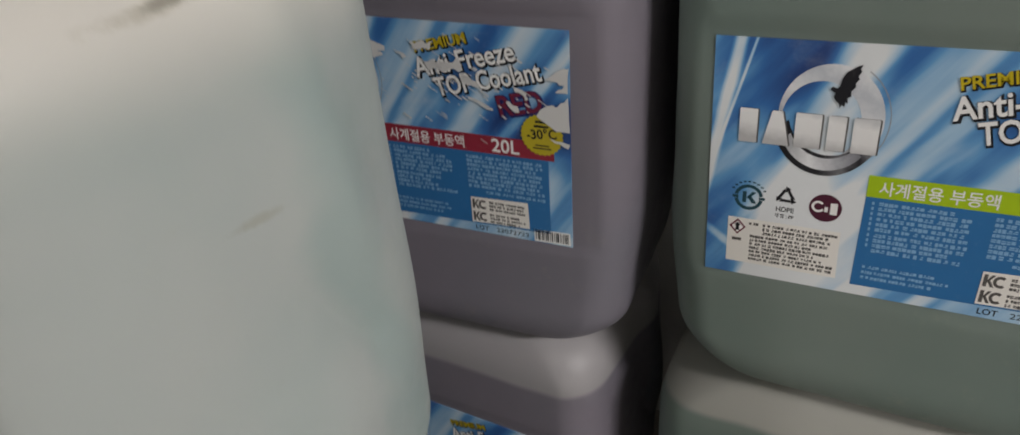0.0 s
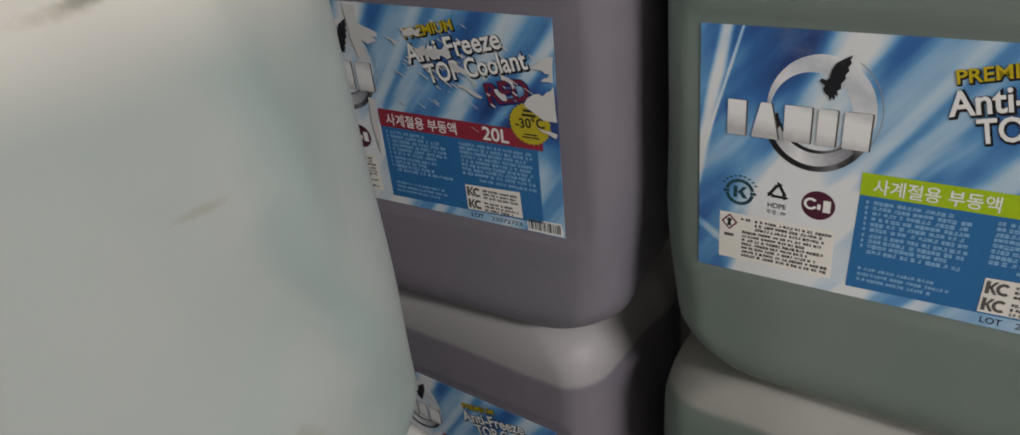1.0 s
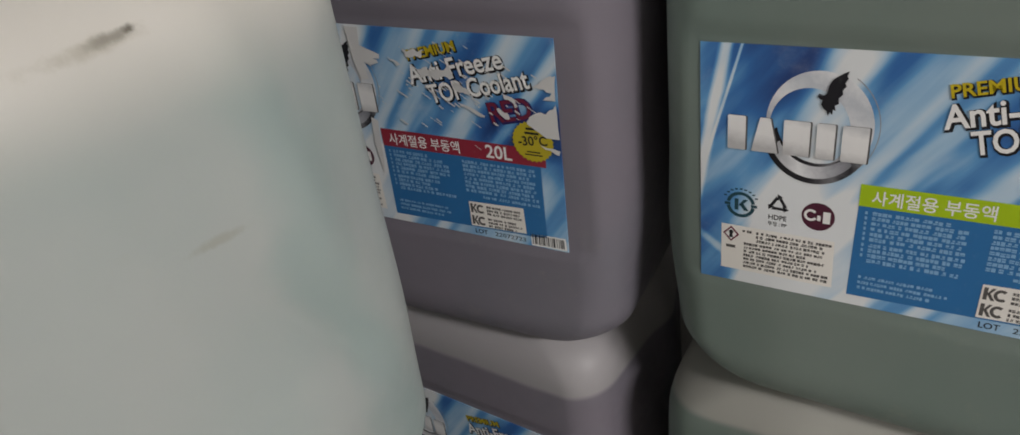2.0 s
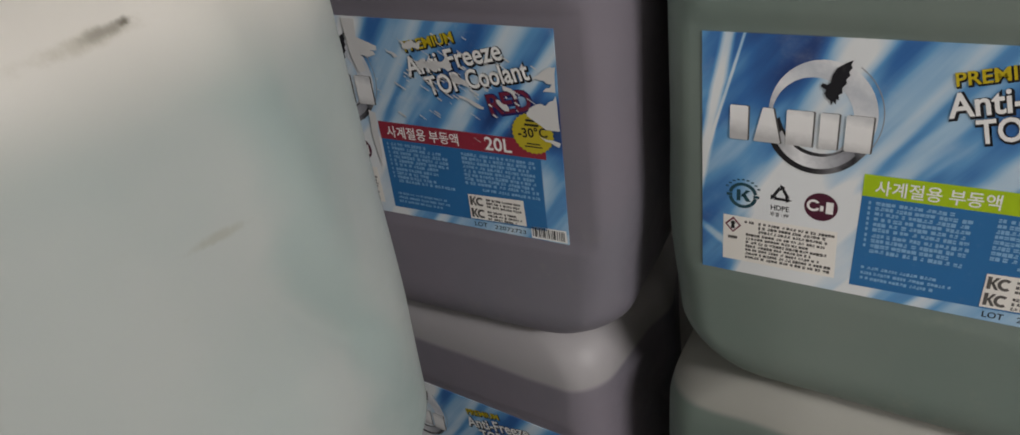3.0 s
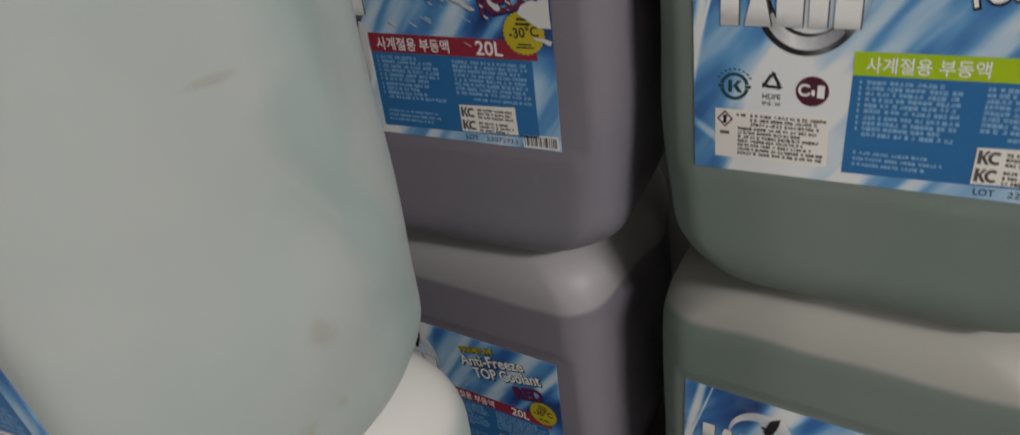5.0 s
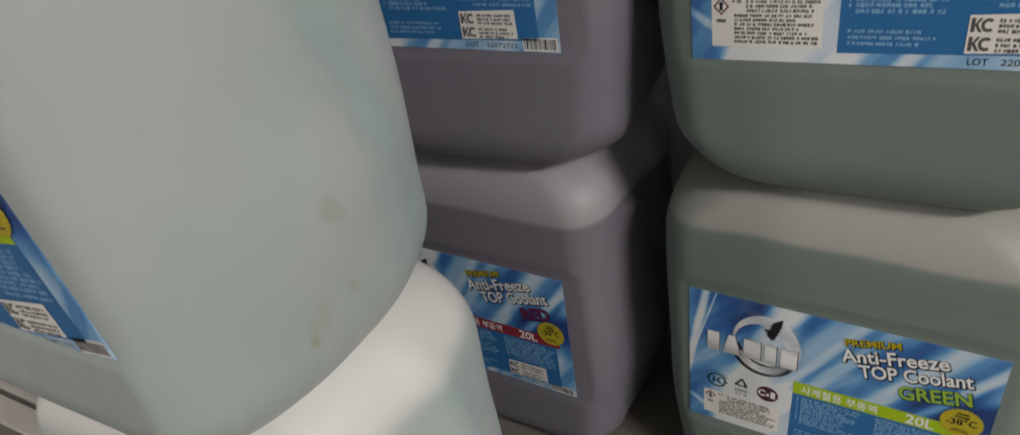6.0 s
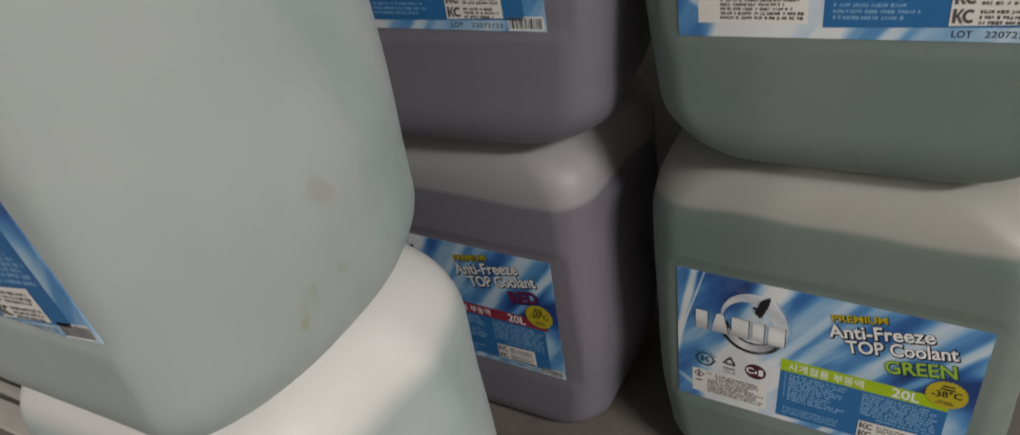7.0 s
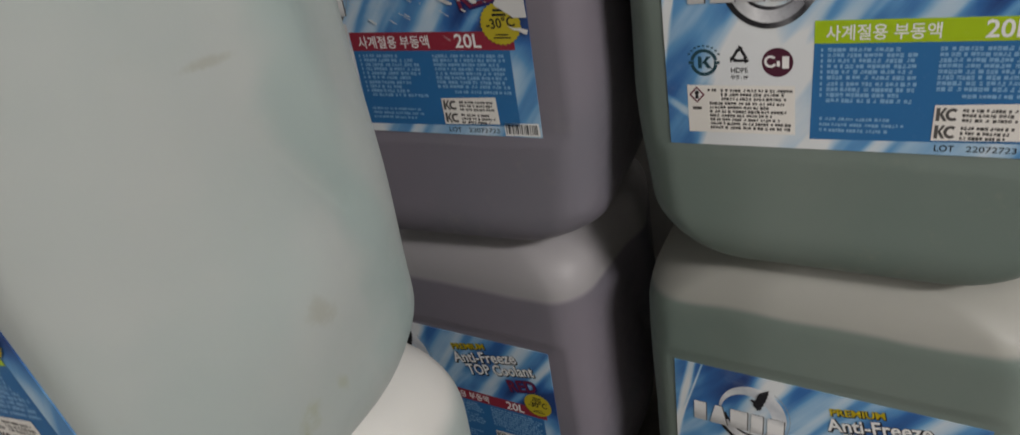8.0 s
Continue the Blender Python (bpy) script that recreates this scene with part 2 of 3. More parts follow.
slab("ceiling", -2.4, -3.8, 2.3, 3.6, 0.5, 2.45, CEILING_PAINT, "white painted storeroom ceiling", "ceiling")


def tube_lamp(x, y, turn):
    lamp_ob = tagged(new("ceiling_lamp"), "white enamel ceiling batten with lit fluorescent tubes", "lamp", "ceiling battens", "thing")
    lamp_ob.matrix_basis = pose(x, y, 2.3, 0, 0, 90 + turn)
    part("housing", box(bmesh.new(), -0.09, -0.62, -0.06, 0.09, 0.62, 0.0, 0.008), STEEL, lamp_ob)
    for side in (-0.045, 0.045):
        bm = bmesh.new()
        bmesh.ops.create_cone(bm, cap_ends=True, segments=20, radius1=0.014, radius2=0.014, depth=1.18, matrix=pose(side, 0, -0.085, 90))
        smooth(part("tube", bm, TUBE, lamp_ob, "lit white tube"))
        for end in (-0.6, 0.6):
            part("socket", box(bmesh.new(), side - 0.018, end - 0.012, -0.105, side + 0.018, end + 0.012, -0.058, 0.003), STEEL, lamp_ob)


for x, y, turn, watts in TUBES:
    tube_lamp(x, y, turn)

# ---- coolant cans ----
WIDTH, DEPTH, HEIGHT = 0.274, 0.22, 0.359
LABEL_W, LABEL_H, RECESS = 0.22, 0.1456, 0.0018
CORNER, BACK_CORNER, FOOT_IN, TOP_IN = 0.029, 0.034, 0.032, 0.041


def can_shell(seed, depth, height, round_off, panel, lift, top_r, foot_r):
    """A blow-moulded can: rounded-rectangle rings from foot to shoulder, with a sunk panel for the label on front and back."""
    rng = random.Random(seed)
    off = Vector((rng.random() * 9, rng.random() * 9, rng.random() * 9))
    levels = [(foot_r * (1 - math.cos(a)), FOOT_IN * (1 - math.sin(a))) for a in [math.pi / 2 * k / 14 for k in range(15)]]
    z0, z1 = foot_r, height - top_r
    levels += [(z0 + (z1 - z0) * k / 58, 0.0) for k in range(1, 59)]
    levels += [(z1 + top_r * math.sin(a), TOP_IN * (1 - math.cos(a))) for a in [math.pi / 2 * k / 12 for k in range(1, 13)]]
    rings = []
    for z, inset in levels:
        a, b = WIDTH / 2 - (0.75 if z < 0.1 else 1.0) * inset - 0.009 * round_off * (1 - step(z, 0.015, 0.145)), depth / 2 - inset
        front, back = (CORNER + 0.004 * (1 - round_off) + (0.5 + 1.3 * round_off) * inset, 0.036 + 0.07 * (1 - round_off) + (0.3 + 1.0 * round_off) * inset), (BACK_CORNER + 0.6 * inset, 0.07 + 0.3 * inset)
        front = (front[0], min(front[1], 2 * b - back[1] - 0.006))
        ring = []
        spots = ((1, -1, front, -90, 34), (1, 1, back, 0, 40), (-1, 1, back, 90, 34), (-1, -1, front, 180, 40))
        for k, (sx, sy, (rx, ry), start, count) in enumerate(spots):
            ring += [Vector((sx * (a - rx) + rx * math.cos(radians(start + 7.5 * i)), sy * (b - ry) + ry * math.sin(radians(start + 7.5 * i)), z)) for i in range(13)]
            nx, ny, (ux, uy), turn, _ = spots[(k + 1) % 4]
            goal = Vector((nx * (a - ux) + ux * math.cos(radians(turn)), ny * (b - uy) + uy * math.sin(radians(turn)), z))
            ring += [ring[-1].lerp(goal, i / count) for i in range(1, count)]
        rings.append(ring)
    verts = []
    for ring, (z, inset) in zip(rings, levels):
        for p in ring:
            q = p.copy()
            flat_y = step(abs(p.y), depth / 2 - 0.006, depth / 2 - 0.001)
            flat_x = step(abs(p.x), WIDTH / 2 - 0.03, WIDTH / 2 - 0.001)
            px, pz = abs(p.x), abs(z - panel)
            inside = (1 - step(px, 0.1135, 0.1185)) * (1 - step(pz, 0.0775, 0.0835))
            q.y -= math.copysign(RECESS * inside * flat_y, p.y)
            swell = (1 - step(abs(p.y), 0.03, 0.1)) * (1 - step(pz, 0.05, 0.15))
            dent = noise.noise(Vector((p.x * 3, p.y * 11, z * 9)) + off)
            near = (max(0.0, abs(p.x) - WIDTH / 2 + 0.075) / 0.075) ** 2 * (max(0.0, abs(p.y) - depth / 2 + 0.1) / 0.1) ** 2
            q.z += round_off * near * (lift * (1 - step(z, 0.0, 0.13)) - 0.012 * step(z, height - 0.1, height))
            q.x += math.copysign(flat_x * (0.003 * swell + 0.0035 * dent), p.x)
            hollow = math.exp(-(((p.y - 0.023 - 0.2 * (0.29 - z)) / 0.024) ** 2)) * step(z, 0.1, 0.2)
            lobe = math.exp(-(((p.y - 0.005) / 0.045) ** 2) - ((z - 0.12) / 0.055) ** 2)
            q.x += math.copysign(flat_x * (0.0085 * lobe - 0.0085 * hollow), p.x)
            q.x += math.copysign(flat_x * 0.007 * (1 - round_off) * step(p.y, 0.035, 0.075) * math.exp(-(((z - 0.15) / 0.06) ** 2)), p.x)
            wob = noise.noise(p * 7 + off) * 0.0012 * (1 - inside)
            q += Vector((p.x, p.y, 0)).normalized() * wob
            verts.append(q)
    n = len(rings[0])
    faces = [(r * n + k, r * n + (k + 1) % n, (r + 1) * n + (k + 1) % n, (r + 1) * n + k) for r in range(len(rings) - 1) for k in range(n)]
    verts += [Vector((0, 0, 0.004)), Vector((0, 0, height))]
    last = (len(rings) - 1) * n
    faces += [(len(verts) - 2, (k + 1) % n, k) for k in range(n)] + [(len(verts) - 1, last + k, last + (k + 1) % n) for k in range(n)]
    bm = bmesh.new()
    vs = [bm.verts.new(v) for v in verts]
    for f in faces:
        bm.faces.new([vs[i] for i in f])
    return bm


MM = 0.001


def flat(points, layer):
    """One printed patch, from its outline in millimetres across and up the label."""
    bm = bmesh.new()
    return add_flat(bm, points, layer)


def add_flat(bm, points, layer):
    top = [bm.verts.new((x * MM, y * MM, layer * 0.00012)) for x, y in points]
    bm.faces.new(top)
    return bm


def bar(bm, x0, y0, x1, y1, layer):
    return add_flat(bm, [(x0, y1), (x1, y1), (x1, y0), (x0, y0)], layer)


def arc(cx, cy, rx, ry, a0, a1, steps=28):
    return [(cx + rx * math.cos(radians(a0 + (a1 - a0) * k / steps)), cy + ry * math.sin(radians(a0 + (a1 - a0) * k / steps))) for k in range(steps + 1)]


def crescent(bm, cx, cy, r_out, r_in, shift, a0, a1, layer, squash=1.0):
    """A ring's part whose inner edge is off centre, so that it swells in its middle."""
    outer, inner = arc(cx, cy, r_out * squash, r_out, a0, a1, 36), arc(cx + shift[0] * squash, cy + shift[1], r_in * squash, r_in, a0, a1, 36)
    vo = [bm.verts.new((x * MM, y * MM, layer * 0.00012)) for x, y in outer]
    vi = [bm.verts.new((x * MM, y * MM, layer * 0.00012)) for x, y in inner]
    for k in range(36):
        bm.faces.new((vi[k], vo[k], vo[k + 1], vi[k + 1]))
    return bm


def lettering(body, x, y, width, height, layer, turn=0.0, bold=0.0):
    """Words set so that they fill the given width and height, their lower left corner at x, y."""
    curve = bpy.data.curves.new("words", "FONT")
    curve.body, curve.offset, curve.resolution_u = body, bold, 3
    ob = new("words", curve)
    me = bpy.data.meshes.new_from_object(ob.evaluated_get(bpy.context.evaluated_depsgraph_get()))
    bpy.data.objects.remove(ob)
    xs, ys = [v.co.x for v in me.vertices], [v.co.y for v in me.vertices]
    x0, y0 = min(xs) + bold, min(ys) + bold
    w, h = max(xs) - bold - x0, max(ys) - bold - y0
    c, s = math.cos(radians(turn)), math.sin(radians(turn))
    bm = bmesh.new()
    bm.from_mesh(me)
    for v in bm.verts:
        u, t = (v.co.x - x0) / w * width, (v.co.y - y0) / h * height
        v.co = ((x + u * c - t * s) * MM, (y + u * s + t * c) * MM, layer * 0.00012)
    bpy.data.meshes.remove(me)
    return bm


def fine_print(bm, x0, y_top, x1, lines, pitch, size, layer, rng, ragged=0.5):
    """Rows of short bars in place of writing too small to read, in clusters as words stand."""
    for k in range(lines):
        y, x = y_top - k * pitch, x0
        end = x1 - (x1 - x0) * ragged * rng.random() ** 2
        while x < end:
            for _ in range(rng.randint(1, 5)):
                w = size * rng.uniform(0.55, 0.95)
                if x + w > end:
                    break
                low, high = rng.uniform(0, 0.22) * size, rng.uniform(0, 0.12) * size
                if rng.random() < 0.45:
                    cut = rng.uniform(0.38, 0.55) * size
                    bar(bm, x, y - size + low, x + w, y - size + cut * 0.9, layer)
                    bar(bm, x + w * rng.choice((0, 0.35)), y - size + cut * 1.15, x + w, y - high, layer)
                else:
                    bar(bm, x, y - size + low, x + w, y - high, layer)
                x += w + size * 0.14
            x += size * rng.uniform(0.3, 0.7)
    return bm


def block(x0, x1, cut, grow, layer):
    """A plain block with clipped corners, narrower at its top by cut on either side."""
    lo, hi, c = -60.2 - grow, -39.8 + grow, 0.5
    return flat([(x0 - grow + c, lo), (x1 + grow - c, lo), (x1 + grow, lo + c), (x1 + grow - cut, hi - c), (x1 + grow - cut - c, hi), (x0 - grow + cut + c, hi), (x0 - grow + cut, hi - c), (x0 - grow, lo + c)], layer)


TORN = (
    ((101, -17), (111, -21), (117, -26), (110, -26)),
    ((110, -10), (118, -15), (126, -10), (130, -14), (137, -11), (132, -20), (126, -18), (117, -20), (113, -14)),
    ((118, -25), (128, -22), (132, -25), (141, -23), (147, -24), (154, -19), (155, -24), (158, -30), (152, -32), (146, -30), (137, -34), (131, -31), (122, -34), (120, -30)),
    ((146, -31), (154, -31), (164, -38), (167, -44), (158, -40), (151, -39)),
    ((147, -44), (157, -46), (174, -54), (174, -56), (162, -52), (150, -47)),
    ((180, -34), (186, -36), (193, -39), (196, -44), (193, -47), (189, -41), (183, -39)),
    ((177, -45), (182, -47), (189, -51), (188, -55), (181, -52)),
    ((205, -30), (215, -23), (220, -22), (219, -38), (211, -38), (217, -33), (209, -31)),
    ((201, -50), (209, -46), (212, -47), (219, -40), (220, -63), (211, -63), (199, -55)),
    ((206, -68), (220, -71), (219, -74), (210, -71)),
    ((77, -7), (83, -15), (93, -19), (100, -26), (89, -29), (79, -23)),
)


def can_label(can, kind, depth, top, tilt, seed, torn=False, slip=0.0, sag=0.0):
    """The printed label of one can, and all that is printed on it."""
    rng = random.Random(seed)
    sheet = part("label", box(bmesh.new(), 0, -LABEL_H, -0.0007, LABEL_W, 0, 0), printed_sky("label_paper", 1.7, 0.25 if torn else 0.0), can,
                 "blue and white printed label" + (", scratched and torn" if torn else ""))
    sheet.matrix_local = pose(slip - LABEL_W / 2, -depth / 2 + RECESS - 0.0006, top, 90) @ pose(0, 0, 0, 0, 0, tilt)
    p = lambda name, bm, mat, label="": part(name, bm, mat, sheet, label)
    band, glow_ink, word, degrees = (LIME_INK, LIME_TEXT, "GREEN", "-38°C") if kind == "green" else (RED_BAND, RED_INK, "RED", "-30°C")

    # emblem: a ring of pale and dark crescents, a dark winged blot, and plain blocks for the maker's name
    p("emblem_ring", crescent(bmesh.new(), 62, -41.5, 30, 22.8, (-5.2, -2.4), -75, 188, 1, 0.88), PALE_RING, "pale silver crescent")
    p("emblem_ring", crescent(bmesh.new(), 63.4, -41, 31.6, 31.1, (0, 0), -48, 58, 1, 0.88), GREY_INK, "thin grey arc")
    p("emblem_ring", crescent(bmesh.new(), 61, -45, 31, 24.4, (1.6, 6), 193, 338, 2, 0.88), DARK_RING, "black crescent")
    p("emblem_ring", crescent(bmesh.new(), 61, -45.5, 27.2, 23.4, (0.6, 3.6), 206, 322, 3, 0.88), SILVER_RING, "thin silver crescent")
    wing = [(74.4, -10.8), (73.4, -13.2), (74.2, -14.6), (72.8, -17), (73.6, -18.6), (71.9, -21), (72.4, -23), (70.4, -25.4), (70.8, -28.2), (69, -29.4), (69.6, -32.2), (68.2, -31.6),
            (68.2, -34.6), (66.8, -33), (66, -35.4), (65.4, -32.8), (63.6, -31.4), (62.4, -29.2), (63, -27.2), (60.4, -25.4), (61.2, -23.6), (63.6, -24.4), (64.8, -23.2), (65.6, -18.8), (67.4, -15.2), (70, -13.4), (72.2, -11.8)]
    bm = flat(wing, 5)
    bmesh.ops.triangulate(bm, faces=bm.faces[:])
    p("emblem_blot", bm, BLACK_INK, "black winged blot")
    for x0, x1, cut in ((15.5, 25.2, 0.0), (28.4, 42.4, 4.2), (45, 58.4, 0.0), (61.6, 70.6, 0.0), (74, 86.6, 0.0)):
        p("emblem_shadow", block(x0 + 0.7, x1 + 0.7, cut, 0.1, 4), DIM_INK, "thin dark edge")
        p("emblem_block", block(x0, x1, cut, 0.0, 6), EMBLEM_INK, "plain white block")

    # round marks
    bm = crescent(bmesh.new(), 23.5, -96, 8.2, 6.2, (0, 0), 10, 170, 1)
    crescent(bm, 23.5, -96, 8.2, 6.2, (0, 0), 190, 350, 1)
    bar(bm, 20, -99.6, 22.2, -92.4, 1)
    add_flat(bm, [(22.2, -96.8), (25.2, -92.4), (27.8, -92.4), (23.6, -96.8)], 1)
    add_flat(bm, [(22.6, -95.4), (24.6, -94.6), (28.2, -99.6), (25.4, -99.6)], 1)
    bar(bm, 29.4, -97, 32.8, -95.2, 1)
    bar(bm, 14.2, -97, 17.6, -95.2, 1)
    for k in range(9):
        a = radians(150 - 15 * k)
        cx, cy = 23.5 + 10.2 * math.cos(a), -96 + 10.2 * math.sin(a)
        bar(bm, cx - 0.8, cy - 0.45, cx + 0.8, cy + 0.45, 1)
    p("round_mark", bm, TEAL_INK, "dark ring mark")
    bm = bmesh.new()
    for k in range(3):
        a = radians(90 + 120 * k)
        b = radians(90 + 120 * (k + 1))
        ax, ay, bx, by = 44.4 + 7.2 * math.cos(a), -92.2 + 7.2 * math.sin(a), 44.4 + 7.2 * math.cos(b), -92.2 + 7.2 * math.sin(b)
        ix, iy = (44.4 - (ax + bx) / 2) * 0.48, (-92.2 - (ay + by) / 2) * 0.48
        lerp = lambda t, s: (ax + (bx - ax) * t + ix * s, ay + (by - ay) * t + iy * s)
        add_flat(bm, [lerp(0.2, 0), lerp(0.75, 0), lerp(0.68, 1), lerp(0.27, 1)], 1)
        add_flat(bm, [lerp(0.75, -0.5), lerp(0.98, 0.5), lerp(0.68, 1.6)], 1)
    p("recycling_mark", bm, BLACK_INK, "black triangle of arrows")
    p("lettering", lettering("HDPE", 39.4, -102.2, 9.8, 3.0, 1, 0, 0.012), BLACK_INK)
    p("lettering", lettering("뚜껑 : PP", 39.2, -106.3, 10.2, 2.7, 1, 0, 0.008), BLACK_INK)
    p("oval_mark", flat(arc(65.8, -96, 8.7, 8.6, 0, 360)[:-1], 1), MAROON_INK, "maroon disc")
    bm = crescent(bmesh.new(), 62, -95.5, 3.6, 2.2, (0, 0), 40, 330, 2)
    bar(bm, 68.4, -99.6, 72.2, -92.4, 2)
    bar(bm, 65.4, -98.4, 67.2, -95.2, 2)
    p("oval_mark_sign", bm, WHITE_INK)

    # hazard panel
    p("hazard_panel", flat([(12.6, -138), (76.3, -138), (75.6, -109.8), (12.6, -109.8)], 1), PANEL, "cream panel of fine print")
    p("hazard_sign", flat([(13.6, -115.6), (18.4, -110.6), (23.2, -115.6), (18.4, -120.6)], 2), RED_INK, "red diamond")
    p("hazard_sign", flat([(14.9, -115.6), (18.4, -111.9), (21.9, -115.6), (18.4, -119.3)], 3), WHITE_INK)
    bm = bmesh.new()
    add_flat(bm, [(17.2, -118), (19.6, -118), (19.2, -115.5), (20, -114), (18.4, -112.8), (16.9, -114), (17.6, -115.5)], 4)
    p("hazard_sign", bm, BLACK_INK)
    bm = fine_print(bmesh.new(), 33, -112, 74.5, 3, 2.5, 1.9, 2, rng, 0.15)
    fine_print(bm, 25, -112, 31, 1, 2.5, 1.7, 2, rng, 0.1)
    fine_print(bm, 26, -119.8, 74.5, 7, 2.4, 1.8, 2, rng, 0.3)
    bar(bm, 15.5, -124.6, 21, -122.8, 2)
    p("fine_print", bm, DIM_INK, "rows of dark fine print")

    # coloured band with its words, blue panels, fine print
    p("band", flat([(85.4, -85.2), (205 if kind == "green" else 209, -84.5), (205 if kind == "green" else 209, -72), (85.4, -72)], 2), band, "coloured band")
    p("lettering", lettering("사계절용 부동액", 91.4, -83.4, 55.6, 8.6, 3, 0.5, 0.012), WHITE_INK)
    p("lettering", lettering("20L", 166.8, -82.8, 18.6, 9.2, 3, 0, 0.018), WHITE_INK)
    p("text_panel", flat([(84.4, -139.8), (205, -138), (205, -84.8), (85.4, -85.2)], 1), BLUE_INK, "blue panel")
    bm = fine_print(bmesh.new(), 92.5, -87.6, 139, 6, 3.15, 2.5, 2, rng, 0.5)
    fine_print(bm, 92.5, -107, 139, 4, 3.1, 2.5, 2, rng, 0.45)
    for k in range(9):
        bar(bm, 89, -89.8 - 3.15 * k - (0.5 if k > 5 else 0), 90.2, -87.9 - 3.15 * k - (0.5 if k > 5 else 0), 2)
    fine_print(bm, 89.5, -127, 134, 3, 3.2, 2.0, 2, rng, 0.4)
    fine_print(bm, 147.5, -87.4, 203, 8, 3.1, 2.5, 2, rng, 0.2)
    fine_print(bm, 160, -113, 203, 1, 3.1, 2.3, 2, rng, 0.05)
    p("fine_print", bm, SKY_INK, "rows of pale blue fine print")
    p("certificate_panel", flat([(147.8, -138), (190.2, -136.8), (189.6, -117.4), (148, -119)], 3), PANEL, "cream panel of fine print")
    bm = bmesh.new()
    for y in (-127.3, -136.6):
        bar(bm, 149, y, 150.8, y + 7, 4)
        add_flat(bm, [(150.4, y + 3.2), (152.6, y + 7), (154.2, y + 7), (151.6, y + 3.2)], 4)
        add_flat(bm, [(150.4, y + 3.8), (151.8, y + 4.2), (154.4, y), (152.7, y)], 4)
        crescent(bm, 156.9, y + 3.5, 3.4, 1.8, (0, 0), 50, 310, 4)
    fine_print(bm, 161.5, -120.6, 188, 3, 2.6, 1.9, 4, rng, 0.2)
    fine_print(bm, 161.5, -130, 188, 3, 2.6, 1.9, 4, rng, 0.2)
    p("fine_print", bm, DIM_INK)
    p("lettering", lettering("LOT", 150, -143.6, 9.6, 3.3, 1, 0, 0.012), BLACK_INK)
    p("lettering", lettering("22072723", 165.5, -143.4, 23.5, 3.1, 1, 0, 0.004), BLACK_INK)
    p("bar_code_ground", flat([(193.2, -145.2), (219, -144.6), (218.4, -135.4), (193, -136)], 1), WHITE_INK)
    bm, x = bmesh.new(), 194.2
    while x < 217.6:
        w = rng.choice((0.4, 0.6, 0.9, 1.2))
        bar(bm, x, -143.6, x + w, -136.6, 2)
        x += w + rng.choice((0.4, 0.7, 1.0))
    p("bar_code", bm, BLACK_INK, "black bar code stripes")

    # headline, rising to the right, dark-edged
    for body, x, y, w, h, fill, edge in (("PREMIUM", 119.2, -20.4, 37, 6.6, YELLOW_INK, BLACK_INK), ("Anti-Freeze", 118.6, -36.6, 70, 12.2, WHITE_INK, BLACK_INK),
                                         ("TOP Coolant", 132.2, -48.4, 73, 12.2, WHITE_INK, BLACK_INK), (word, *((160.4, -59.6, 46, 12.6) if kind == "green" else (175, -57.4, 29, 13.2)), glow_ink, NAVY_INK if kind == "red" else TEAL_INK)):
        p("lettering", lettering(body, x + 0.5, y - 0.6, w, h, 3, 13.5, 0.07), edge)
        p("lettering", lettering(body, x, y, w, h, 5, 13.5, 0.02), fill)

    # seal
    teeth = [(201.5 + r * math.cos(2 * math.pi * k / 56), -67 + r * math.sin(2 * math.pi * k / 56)) for k in range(56) for r in [14.2 if k % 2 else 13.2]]
    p("seal", flat(teeth, 6), GOLD_INK, "gold toothed seal")
    p("lettering", lettering(degrees, 192, -70.4, 19.5, 6.6, 7, 6, 0.02), BLACK_INK)
    bm = bmesh.new()
    for y, a, b in ((-58.4, 197.5, 205.5), (-61.4, 196.5, 206), (-74, 197, 206), (-76, 195.5, 207.5)):
        bar(bm, a, y - 0.5, b, y + 1.1 if y > -65 else y + 0.4, 7)
    p("fine_print", bm, BLACK_INK)

    if torn:
        for outline in TORN:
            mx, my = sum(x for x, y in outline) / len(outline), sum(y for x, y in outline) / len(outline)
            size = 1.0 if mx > 200 else 0.68
            outline = tuple((mx + (x - mx) * size, my + (y - my) * size) for x, y in outline)
            jag = []
            for (ax, ay), (bx, by) in zip(outline, outline[1:] + outline[:1]):
                jag.append((ax, ay))
                for t in (0.33, 0.66):
                    jag.append((min(219.5, ax + (bx - ax) * t + rng.uniform(-0.9, 0.9)), min(-0.3, ay + (by - ay) * t + rng.uniform(-0.9, 0.9))))
            bm = flat(jag, 9)
            bmesh.ops.triangulate(bm, faces=bm.faces[:])
            p("tear", bm, PAPER, "bare pale paper where the print is torn off")
        for strip in ([(75, -1), (85, -1), (84, -13), (97, -18), (98, -21), (88, -21.5), (84, -25), (86, -36), (79, -37), (76, -25)], [(80, -64), (85, -66), (83.6, -84), (84.4, -97), (80.5, -108), (79.5, -84)]):
            bm = flat([(x + rng.uniform(-1, 1), y) for x, y in strip], 8)
            bmesh.ops.triangulate(bm, faces=bm.faces[:])
            p("tear", bm, PAPER, "scuffed pale strip")
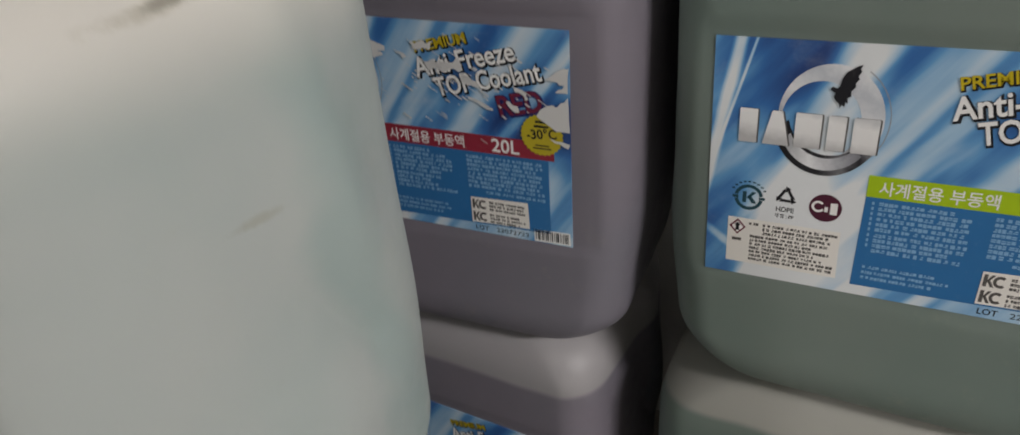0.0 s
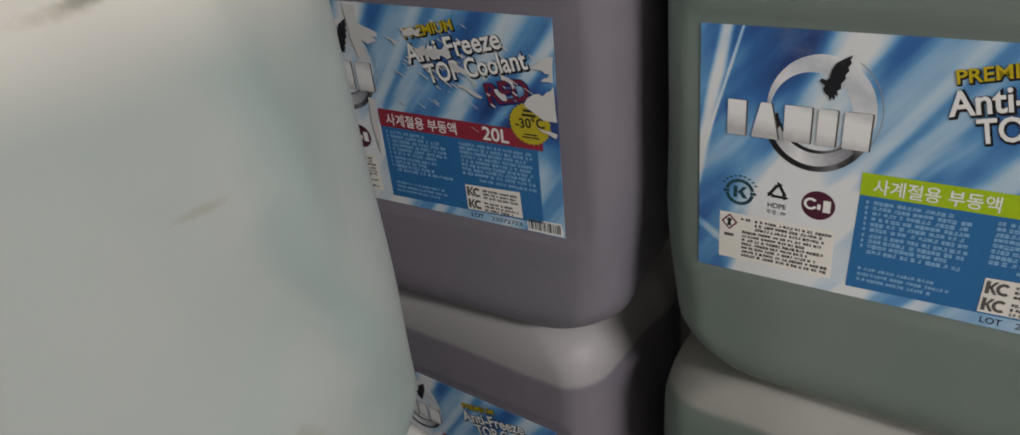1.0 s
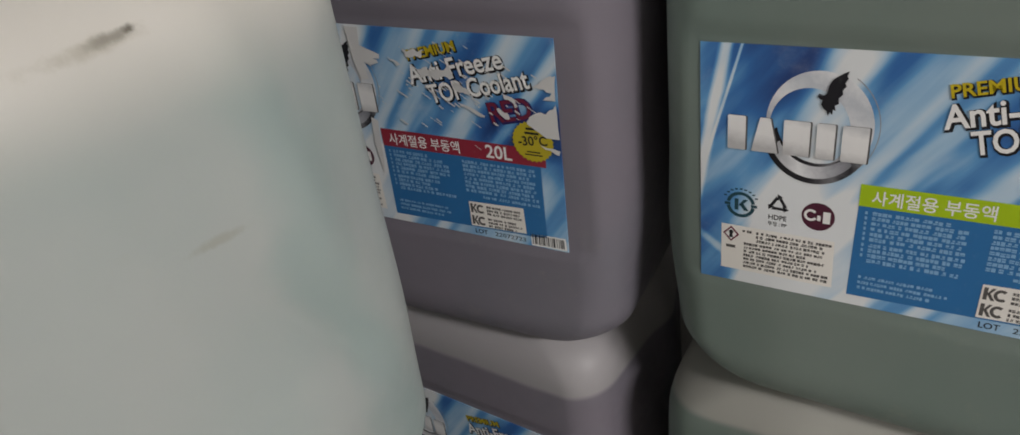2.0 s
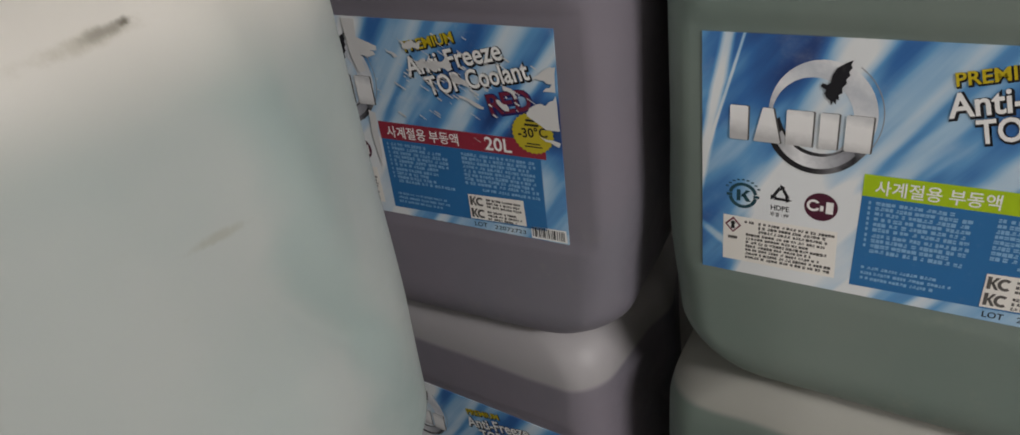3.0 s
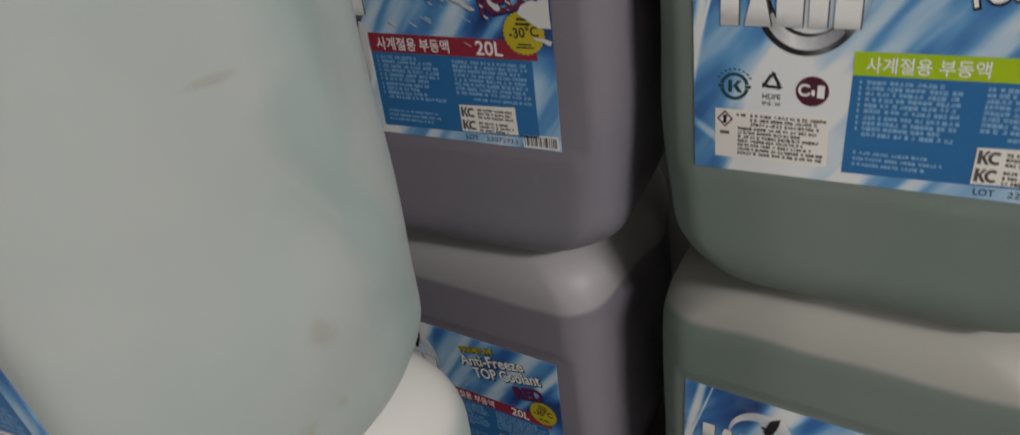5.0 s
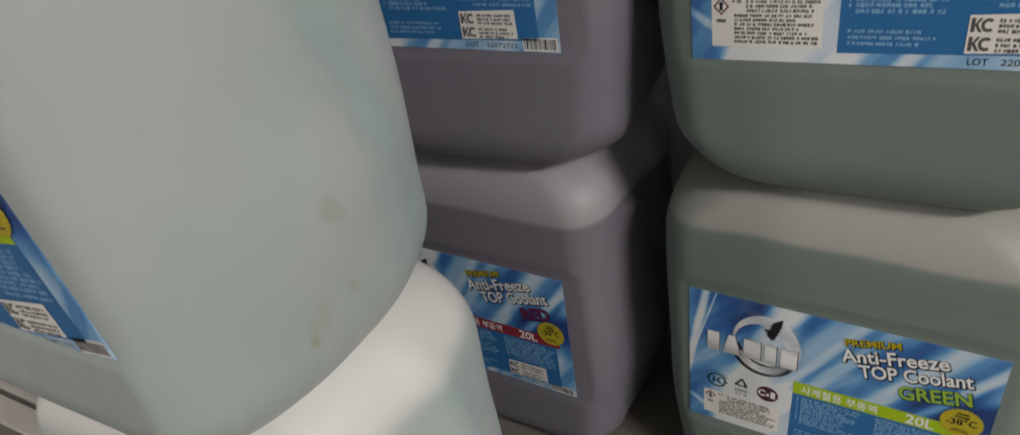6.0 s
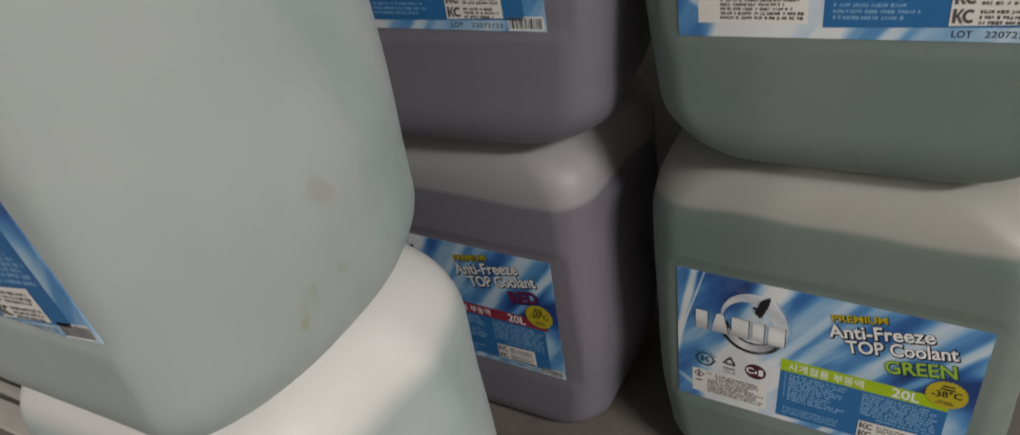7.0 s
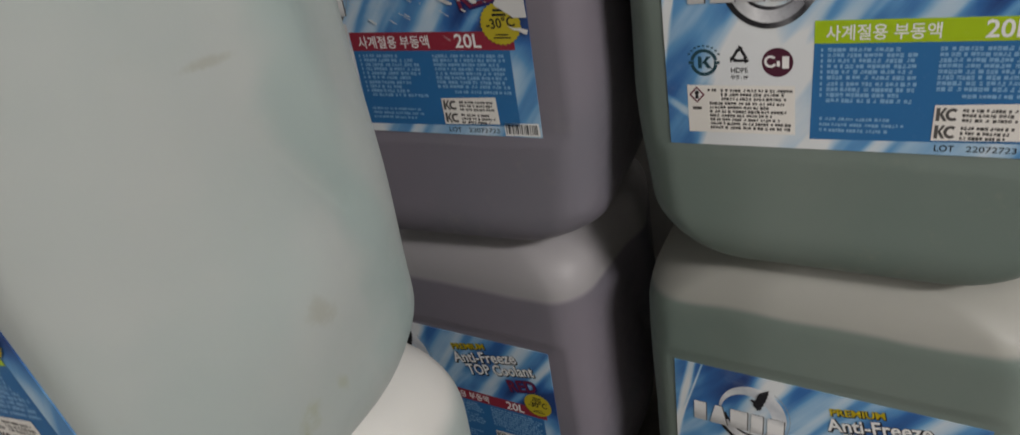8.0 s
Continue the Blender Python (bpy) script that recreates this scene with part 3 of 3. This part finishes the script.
        for k in range(90):
            cx, cy = rng.gauss(150, 30), rng.gauss(-38, 16)
            if 74 < cx < 214 and -80 < cy < -5:
                d, w = rng.uniform(1, 8), rng.uniform(0.2, 0.8)
                p("tear", flat([(cx, cy), (cx + d * 0.8, cy - d * 0.5), (cx + d * 0.8 + w, cy - d * 0.5 + w), (cx + w, cy + w)], 9), PAPER)
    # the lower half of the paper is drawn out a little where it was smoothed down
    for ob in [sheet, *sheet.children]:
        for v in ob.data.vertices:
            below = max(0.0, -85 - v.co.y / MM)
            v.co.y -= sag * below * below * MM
    return sheet


def coolant_can(label, corner, z, yaw, material, kind, label_top, tilt, seed, depth=DEPTH, height=HEIGHT, torn=False, round_off=1.0, slip=0.0, lift=0.03, top_r=0.05, foot_r=0.042, sag=0.0):
    """corner: the label's upper left corner in the plan; z: what the can stands on; label_top: the label's upper edge over the floor."""
    can = tagged(new("coolant_can"), label, "canister", "stacked coolant cans", "thing")
    turn = Matrix.Rotation(radians(yaw), 3, "Z")
    centre = Vector((*corner, 0)) + turn @ Vector((LABEL_W / 2, depth / 2 - RECESS + 0.0006, 0))
    can.matrix_basis = pose(centre.x, centre.y, z, 0, 0, yaw)
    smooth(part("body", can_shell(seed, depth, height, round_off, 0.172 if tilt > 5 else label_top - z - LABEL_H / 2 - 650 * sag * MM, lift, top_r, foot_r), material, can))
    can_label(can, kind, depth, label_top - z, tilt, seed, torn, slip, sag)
    return can


# heights differ by a few millimetres, as the lower cans settle under load
GREEN_LOW, VIOLET_LOW, PALE_LOW = 0.351, 0.356, 0.349
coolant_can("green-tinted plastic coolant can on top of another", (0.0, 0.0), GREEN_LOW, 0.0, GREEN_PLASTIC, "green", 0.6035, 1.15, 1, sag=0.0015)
coolant_can("green-tinted plastic coolant can standing on the floor", (-0.0064, 0.0121), 0.0, -2.51, GREEN_PLASTIC, "green", 0.2512, -0.54, 2, height=GREEN_LOW)
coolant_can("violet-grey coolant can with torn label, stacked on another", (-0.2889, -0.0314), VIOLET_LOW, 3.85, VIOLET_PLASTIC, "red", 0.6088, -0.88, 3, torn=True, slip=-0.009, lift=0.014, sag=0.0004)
coolant_can("violet-grey plastic coolant can standing on the floor", (-0.3258, 0.0069), 0.0, -1.83, VIOLET_PLASTIC, "red", 0.2404, -0.39, 4, height=VIOLET_LOW, slip=-0.009, lift=0.014)
coolant_can("pale green stained coolant can with askew label, stacked on another", (-0.369, -0.3276), PALE_LOW, 0.0, PALE_PLASTIC, "green", 0.557, 8.5, 5, round_off=0.25, slip=-0.0245, foot_r=0.05, lift=0.0)
coolant_can("pale green coolant can at the foot of a stack", (-0.368, -0.31), 0.0, 0.0, PALE_CLEAN, "green", 0.245, 0.3, 6, round_off=0.3, height=PALE_LOW, top_r=0.075)


# ---- low things on the floor beside the stacks ----
def floor_board(x0, y0, x1, y1, height, label):
    board = tagged(new("cardboard_sheet"), label, "cardboard", "sheets on the floor", "thing")
    board.matrix_basis = pose(x0, y0, 0)
    part("sheet", box(bmesh.new(), 0, 0, 0.0, x1 - x0, y1 - y0, height, 0.0015), CARD, board)


floor_board(-1.3, -0.216, -0.62, -0.184, 0.006, "pale cardboard strip lying flat on the concrete floor")
floor_board(-1.3, -0.177, -0.62, -0.164, 0.008, "narrow pale cardboard strip lying on the concrete floor")

crate = tagged(new("plastic_crate"), "dark grey slatted plastic crate on the floor", "crate", kind="thing")
crate.matrix_basis = pose(-0.95, 0.0, 0)
part("base", box(bmesh.new(), -0.22, -0.155, 0, 0.22, 0.155, 0.012, 0.003), DARK_PLASTIC, crate)
for side in (-0.155, 0.145):
    for z in (0.016, 0.06, 0.104):
        part("rail", box(bmesh.new(), -0.22, side, z, 0.22, side + 0.01, z + 0.03, 0.002), DARK_PLASTIC, crate)
    for k in range(9):
        part("slat", box(bmesh.new(), -0.22 + 0.054 * k - 0.004 * k / 8, side + 0.0005, 0.012, -0.212 + 0.054 * k - 0.004 * k / 8, side + 0.0095, 0.13, 0.001), DARK_PLASTIC, crate)
for side in (-0.22, 0.21):
    part("end_panel", box(bmesh.new(), side, -0.1445, 0.0125, side + 0.01, 0.1445, 0.134, 0.002), DARK_PLASTIC, crate)
